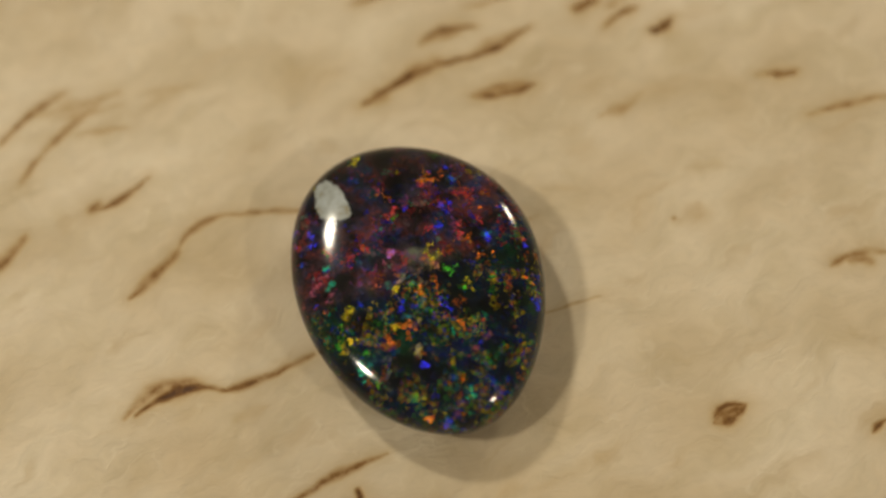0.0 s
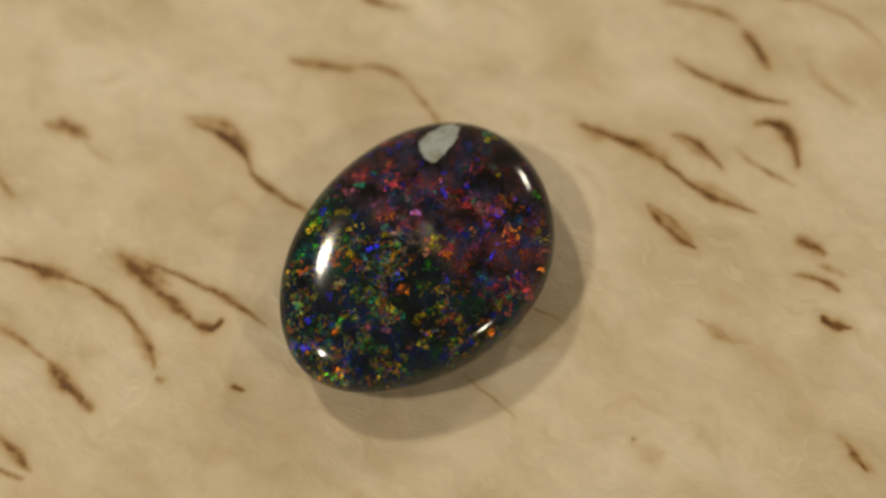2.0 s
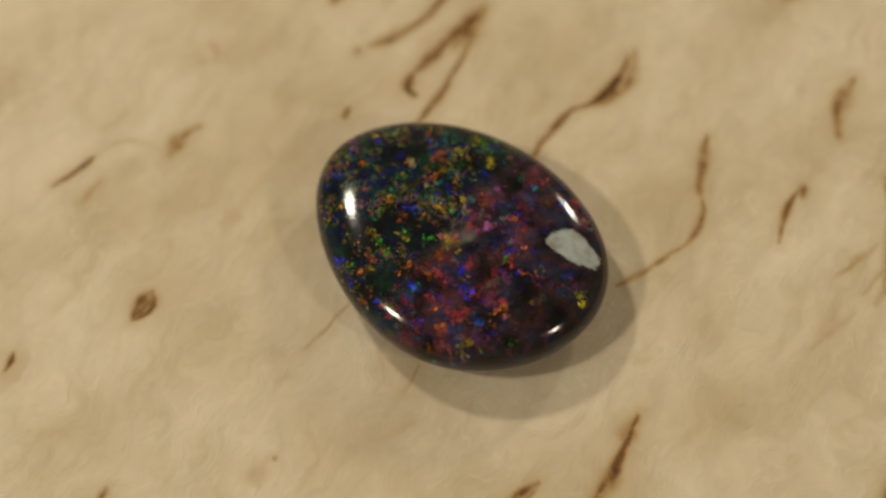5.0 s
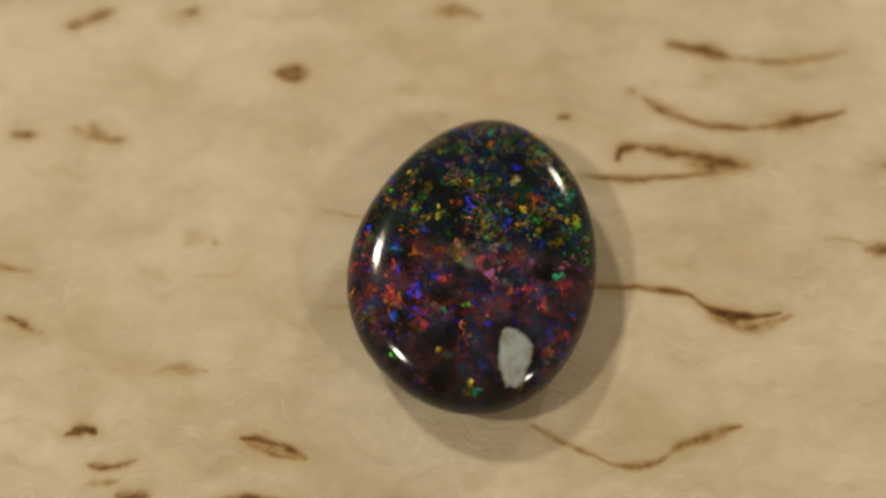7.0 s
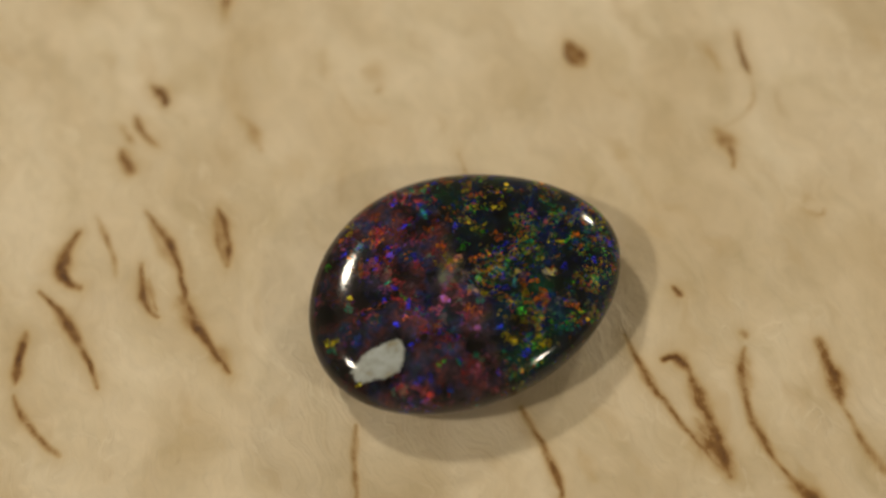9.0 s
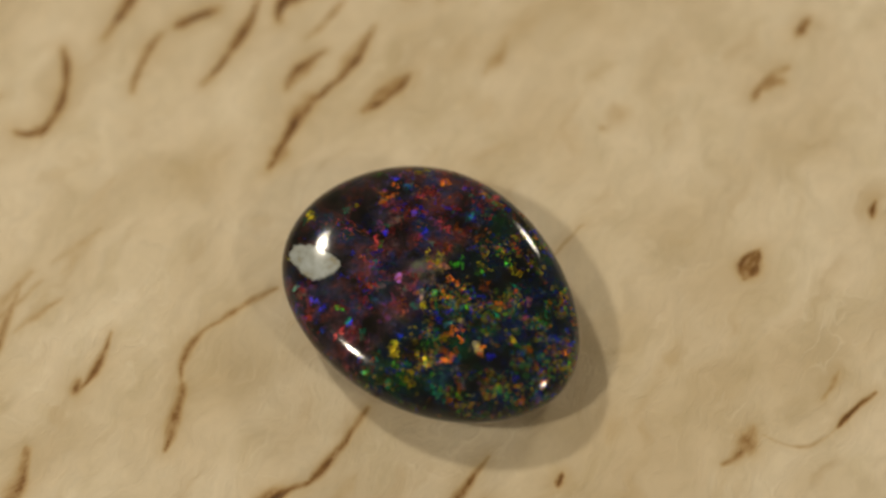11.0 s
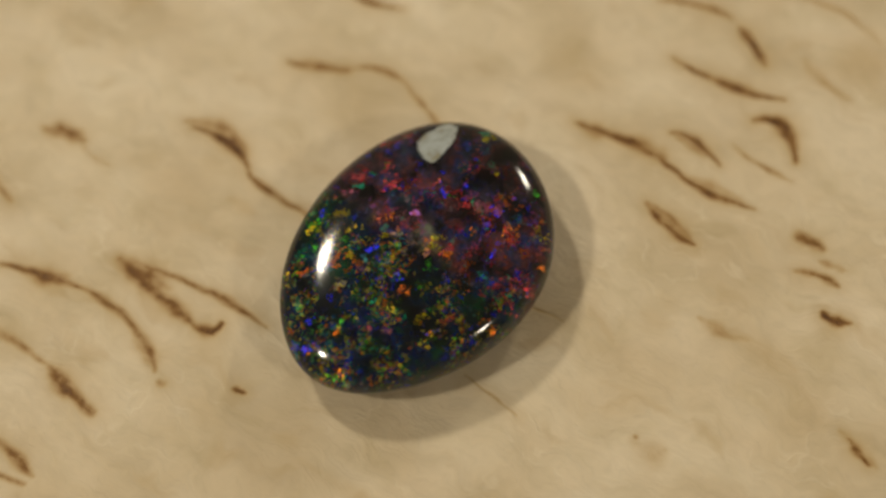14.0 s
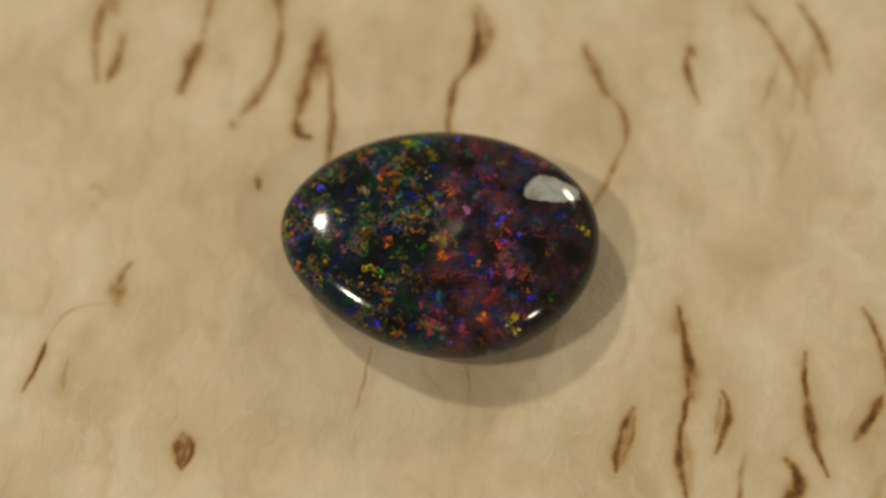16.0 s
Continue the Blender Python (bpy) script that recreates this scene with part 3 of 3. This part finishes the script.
def flake(x, y, size, tint, lean_x, lean_y):
    """A patch of colour in the stone: a ragged cluster of thin grains round x, y (millimetres in the stone's plan) that share one lean."""
    verts, faces, tints, thins = [], [], [], []
    squash, slant = dust.uniform(0.5, 1.0), dust.uniform(0, 3.14)
    seeds = [(dust.gauss(0, 0.42) * size, dust.gauss(0, 0.42) * size * squash) for _ in range(4 + int(9 * size))]
    for _ in range(int(9 + 135 * size * size)):
        su, sv = dust.choice(seeds)
        u, v = su + dust.gauss(0, 0.17) * size, sv + dust.gauss(0, 0.17) * size * squash
        gx = x + u * math.cos(slant) - v * math.sin(slant)
        gy = y + u * math.sin(slant) + v * math.cos(slant)
        r = dust.uniform(0.015, 0.062)
        first, corners = len(verts), dust.randint(4, 6)
        gain, swing = dust.uniform(0.45, 1.35), dust.uniform(-0.16, 0.16)
        hue = (tint[0] * gain * (1 + swing), tint[1] * gain * (1 - 1.6 * swing), tint[2] * gain, 1.0)
        thin = dust.uniform(0.7, 1.2)
        for k in range(corners):
            b = 6.28 * k / corners + dust.uniform(-0.4, 0.4)
            s = r * dust.uniform(0.5, 1.4)
            verts.append(on_dome(gx + s * math.cos(b), gy + s * math.sin(b), 0.007))
            tints.extend(hue)
            thins.append(thin)
        faces.append(tuple(range(first, first + corners)))
    mesh = bpy.data.meshes.new("colour_flake")
    mesh.from_pydata(verts, [], faces)
    mesh.attributes.new("lean", "FLOAT_VECTOR", "POINT").data.foreach_set(
        "vector", [lean_x, lean_y, math.sqrt(1 - lean_x ** 2 - lean_y ** 2)] * len(verts))
    mesh.attributes.new("tint", "FLOAT_COLOR", "POINT").data.foreach_set("color", tints)
    mesh.attributes.new("thin", "FLOAT", "POINT").data.foreach_set("value", thins)
    mesh.materials.append(FLASH)
    new("colour_flake", mesh).parent = opal


disc = birch_disc()
opal = black_opal()
flake(-7.39, -0.65, 0.40, YELLOW, -0.08, -0.27)
flake(-4.74, 2.34, 0.63, ORANGE, -0.10, -0.29)
flake(-3.38, 3.77, 0.40, RED, -0.02, 0.35)
flake(-1.29, 2.67, 0.57, RED, -0.12, -0.29)
flake(-2.07, 1.91, 0.37, BLUE, -0.11, -0.28)
flake(-3.65, -0.07, 0.40, RED, -0.10, -0.27)
flake(-2.29, -1.89, 0.46, RED, -0.11, -0.25)
flake(-0.71, 3.93, 0.40, BLUE, -0.04, 0.35)
flake(-1.52, -4.69, 0.68, ROSE, -0.12, -0.23)
flake(-3.50, -4.07, 0.26, BLUE, -0.11, -0.23)
flake(-2.02, -4.07, 0.26, TEAL, -0.11, -0.23)
flake(-2.29, 4.19, 0.23, ORANGE, -0.03, 0.35)
flake(-0.84, 1.12, 0.51, YELLOW, -0.12, -0.28)
flake(0.35, 1.69, 0.46, GREEN, -0.13, -0.28)
flake(0.23, 3.21, 0.46, ORANGE, -0.04, 0.35)
flake(0.32, -1.21, 0.51, YELLOW, -0.13, -0.26)
flake(0.70, -3.84, 0.51, YELLOW, -0.13, -0.23)
flake(0.94, -0.13, 0.34, ORANGE, -0.13, -0.26)
flake(2.30, -1.37, 0.57, ORANGE, -0.14, -0.25)
flake(3.28, 1.14, 0.46, ORANGE, -0.15, -0.27)
flake(1.99, -4.03, 0.40, YELLOW, 0.16, -0.37)
flake(2.75, -2.41, 0.40, ORANGE, 0.16, -0.38)
flake(3.53, -4.17, 0.51, TEAL, 0.15, -0.37)
flake(3.30, 4.92, 0.34, BLUE, -0.07, 0.33)
flake(6.87, -2.00, 0.34, ORANGE, 0.12, -0.38)
flake(6.45, 0.32, 0.40, TEAL, 0.13, -0.40)
flake(4.59, -1.23, 0.34, BLUE, 0.14, -0.39)
flake(1.51, 1.83, 0.29, GREEN, -0.14, -0.28)
flake(1.95, 4.88, 0.23, ORANGE, -0.06, 0.34)
flake(-2.19, -2.68, 0.63, RED, 0.19, -0.22)
flake(-1.64, -4.49, 0.63, RED, 0.19, -0.21)
flake(-0.54, -4.28, 0.40, ROSE, 0.18, -0.21)
flake(1.31, -1.20, 0.46, BLUE, 0.16, -0.23)
flake(2.29, -4.56, 0.46, YELLOW, 0.15, -0.20)
flake(2.87, -3.58, 0.29, GREEN, 0.15, -0.21)
flake(1.12, -2.84, 0.34, YELLOW, 0.17, -0.22)
flake(-3.58, 3.55, 0.57, ORANGE, -0.31, 0.13)
flake(-2.99, 5.76, 0.34, ORANGE, -0.32, 0.11)
flake(-1.68, 5.89, 0.46, RED, -0.32, 0.11)
flake(-3.96, 2.37, 0.40, BLUE, -0.31, 0.14)
flake(-1.96, 3.59, 0.23, BLUE, -0.32, 0.13)
flake(-0.60, 1.68, 0.23, RED, 0.18, -0.25)
flake(1.73, 0.76, 0.23, BLUE, 0.16, -0.24)
flake(-7.36, -1.04, 0.34, TEAL, -0.29, 0.17)
flake(7.15, 1.46, 0.29, ORANGE, 0.39, -0.05)
flake(7.18, -0.65, 0.34, BLUE, 0.39, -0.03)
flake(3.31, 1.52, 0.34, YELLOW, 0.15, -0.24)
flake(5.32, -0.02, 0.34, GREEN, 0.40, -0.04)
flake(-1.01, 0.83, 0.40, YELLOW, 0.18, -0.24)
flake(-0.35, 6.05, 0.29, RED, -0.33, 0.11)
flake(1.05, 5.93, 0.29, ORANGE, 0.43, -0.08)
flake(1.72, -4.45, 0.46, GREEN, 0.29, -0.01)
flake(2.15, -4.55, 0.29, YELLOW, 0.29, -0.01)
flake(2.87, -2.44, 0.40, ORANGE, 0.28, -0.02)
flake(-3.27, -0.44, 0.46, BLUE, 0.33, -0.03)
flake(-4.17, 0.26, 0.23, BLUE, 0.33, -0.04)
flake(-3.41, 0.83, 0.63, RED, 0.33, -0.04)
flake(-3.91, 2.36, 0.57, ROSE, 0.33, -0.05)
flake(-0.67, 1.76, 0.46, ORANGE, 0.30, -0.05)
flake(-0.73, 1.11, 0.23, YELLOW, 0.30, -0.04)
flake(-4.90, 3.27, 0.23, ORANGE, -0.30, -0.15)
flake(-4.60, 4.47, 0.40, YELLOW, 0.37, 0.25)
flake(-4.39, 5.00, 0.29, YELLOW, 0.37, 0.25)
flake(-0.09, 4.39, 0.29, RED, 0.34, 0.26)
flake(-0.69, 5.07, 0.51, RED, 0.35, 0.25)
flake(5.97, -1.34, 0.26, BLUE, 0.25, -0.03)
flake(7.00, 1.54, 0.26, BLUE, 0.30, 0.28)
flake(7.28, 0.71, 0.26, YELLOW, 0.29, 0.29)
flake(6.48, 2.82, 0.29, ORANGE, 0.30, 0.27)
flake(2.93, 3.00, 0.40, YELLOW, 0.32, 0.27)
flake(1.91, 5.53, 0.29, BLUE, 0.33, 0.25)
flake(-2.02, 5.38, 0.46, RED, 0.36, 0.25)
flake(-0.61, -1.70, 0.40, ORANGE, 0.31, -0.03)
flake(-2.42, 2.09, 0.34, ORANGE, 0.32, -0.05)
flake(-0.82, 2.82, 0.46, ORANGE, -0.03, 0.30)
flake(5.70, 0.25, 0.26, ORANGE, -0.08, 0.32)
flake(-2.92, 2.63, 0.46, BLUE, -0.01, 0.29)
flake(-2.03, 1.79, 0.23, BLUE, -0.02, 0.30)
flake(-3.20, 3.84, 0.68, RED, -0.01, 0.28)
flake(-0.02, 5.55, 0.23, RED, -0.03, 0.28)
flake(-0.88, -0.25, 0.51, RED, -0.03, 0.32)
flake(-1.97, 1.25, 0.46, RED, -0.02, 0.31)
flake(-1.69, -0.92, 0.51, ROSE, -0.03, 0.32)
flake(-2.25, -1.95, 0.29, ORANGE, -0.02, 0.33)
flake(-2.79, -3.67, 0.51, RED, 0.23, -0.25)
flake(-3.28, 0.00, 0.29, GREEN, -0.01, 0.31)
flake(-1.05, -4.14, 0.51, TEAL, 0.22, -0.25)
flake(-4.32, 3.51, 0.29, BLUE, -0.00, 0.28)
flake(-4.49, 1.95, 0.46, RED, -0.00, 0.30)
flake(-4.56, 0.03, 0.40, ORANGE, -0.00, 0.31)
flake(-7.01, -0.73, 0.29, YELLOW, -0.31, 0.28)
flake(-6.20, 3.22, 0.23, GREEN, -0.32, 0.25)
flake(1.36, 2.06, 0.34, YELLOW, -0.05, 0.30)
flake(2.26, -2.03, 0.40, YELLOW, 0.20, -0.27)
flake(1.43, 3.35, 0.17, GREEN, -0.05, 0.29)
flake(2.15, 0.76, 0.34, BLUE, -0.05, 0.32)
flake(7.31, -1.24, 0.29, BLUE, 0.16, -0.28)
flake(1.94, -4.60, 0.34, GREEN, 0.20, -0.24)
flake(1.39, -1.73, 0.23, ORANGE, -0.05, 0.33)
flake(0.36, 5.47, 0.23, BLUE, -0.04, 0.28)
flake(-1.58, 3.83, 0.40, RED, -0.02, 0.29)
flake(-1.53, 5.15, 0.40, RED, -0.23, 0.17)
flake(-3.00, 3.75, 0.40, RED, -0.22, 0.18)
flake(0.35, 2.62, 0.23, BLUE, -0.25, 0.19)
flake(1.18, 2.59, 0.23, YELLOW, -0.25, 0.19)
flake(-3.70, 1.02, 0.29, TEAL, -0.21, 0.20)
flake(-1.41, -4.57, 0.57, ROSE, -0.43, -0.02)
flake(1.11, -4.73, 0.29, BLUE, 0.34, -0.00)
flake(0.82, -3.86, 0.34, YELLOW, -0.45, -0.02)
flake(1.66, -2.62, 0.40, GREEN, -0.25, 0.22)
flake(-5.82, 1.08, 0.26, YELLOW, -0.19, 0.19)
flake(-6.76, -3.01, 0.23, YELLOW, -0.39, -0.03)
flake(5.63, 0.20, 0.29, ORANGE, 0.32, -0.04)
flake(4.59, -4.00, 0.17, YELLOW, 0.32, -0.00)
flake(-2.02, -1.26, 0.51, ROSE, -0.22, 0.21)
flake(-3.80, -2.40, 0.29, BLUE, -0.42, -0.04)
flake(3.69, 3.82, 0.29, YELLOW, -0.27, 0.18)
flake(7.18, 1.65, 0.34, GREEN, 0.31, -0.05)
flake(4.13, -3.31, 0.29, ORANGE, 0.32, -0.01)
flake(-4.09, -1.15, 0.23, BLUE, -0.21, 0.21)
flake(-7.27, -0.66, 0.31, YELLOW, -0.20, -0.16)
flake(-3.63, 0.78, 0.29, BLUE, -0.23, -0.17)
flake(-3.54, 0.06, 0.29, RED, -0.23, -0.17)
flake(-0.56, 1.97, 0.20, RED, -0.25, -0.18)
flake(-3.10, 4.68, 0.51, ORANGE, 0.17, 0.31)
flake(-0.58, 5.79, 0.34, RED, 0.15, 0.31)
flake(2.25, 3.05, 0.29, GREEN, 0.13, 0.32)
flake(0.64, 0.68, 0.40, ORANGE, -0.26, -0.17)
flake(0.69, -3.73, 0.40, YELLOW, -0.06, -0.40)
flake(2.22, -3.28, 0.40, YELLOW, -0.07, -0.41)
flake(2.97, -2.71, 0.40, ORANGE, -0.08, -0.41)
flake(-2.83, -3.73, 0.29, GREEN, -0.23, -0.13)
flake(-1.98, -4.57, 0.40, RED, -0.04, -0.40)
flake(-1.89, -4.01, 0.23, BLUE, -0.04, -0.40)
flake(7.13, 1.20, 0.23, ORANGE, 0.08, 0.33)
flake(7.24, -0.60, 0.26, ORANGE, -0.11, -0.42)
flake(2.09, -0.06, 0.23, GREEN, -0.27, -0.16)
flake(4.01, -1.22, 0.29, ORANGE, -0.09, -0.42)
flake(-5.20, 3.43, 0.23, BLUE, -0.22, -0.19)
flake(4.89, 0.04, 0.23, YELLOW, -0.29, -0.16)
flake(2.84, -1.45, 0.29, ORANGE, -0.27, -0.15)
flake(-1.03, 1.79, 0.40, RED, 0.28, -0.13)
flake(-3.58, 1.72, 0.63, ROSE, 0.30, -0.13)
flake(-3.31, 3.84, 0.46, RED, 0.30, -0.14)
flake(-0.90, 4.66, 0.57, RED, 0.41, 0.15)
flake(-0.74, 4.49, 0.23, BLUE, 0.41, 0.15)
flake(-1.90, 5.23, 0.20, BLUE, 0.42, 0.14)
flake(-0.81, 5.59, 0.23, TEAL, 0.41, 0.14)
flake(0.94, 5.55, 0.34, ORANGE, 0.40, 0.14)
flake(-4.38, 5.05, 0.26, YELLOW, -0.33, -0.06)
flake(-4.93, 4.32, 0.29, ORANGE, -0.33, -0.06)
flake(1.89, -4.54, 0.29, YELLOW, 0.26, -0.09)
flake(2.56, -2.38, 0.40, ORANGE, 0.25, -0.10)
flake(2.19, 1.46, 0.46, ORANGE, 0.25, -0.13)
flake(2.57, 2.94, 0.29, YELLOW, 0.39, 0.16)
flake(6.47, 0.62, 0.29, ORANGE, 0.36, 0.18)
flake(-5.97, 0.64, 0.29, TEAL, -0.33, -0.03)
flake(3.67, -3.83, 0.26, GREEN, 0.25, -0.09)
flake(6.97, -0.51, 0.23, BLUE, 0.21, -0.12)
flake(-2.25, -2.87, 0.40, RED, 0.30, -0.10)
flake(-0.54, 1.95, 0.29, ORANGE, 0.28, -0.13)


# ---- what moves ----
def turned(t):
    """The disc's turn at t seconds, in degrees: clockwise from above, one round in about twelve seconds."""
    w = 2 * math.pi * t / 12.07
    return -29.939 * t + 0.156 * math.sin(w) + 0.125 * (math.cos(w) - 1)


def motions():
    on_disc = pose(STONE[0] * MM, STONE[1] * MM, 0.00002, 0, 0, math.degrees(STONE[2]))
    times = [i * 0.25 for i in range(65)]
    walk(disc, [(t, pose(0, 0, 0, 0, 0, turned(t))) for t in times])
    walk(opal, [(t, pose(0, 0, 0, 0, 0, turned(t)) @ on_disc) for t in times])


motions()
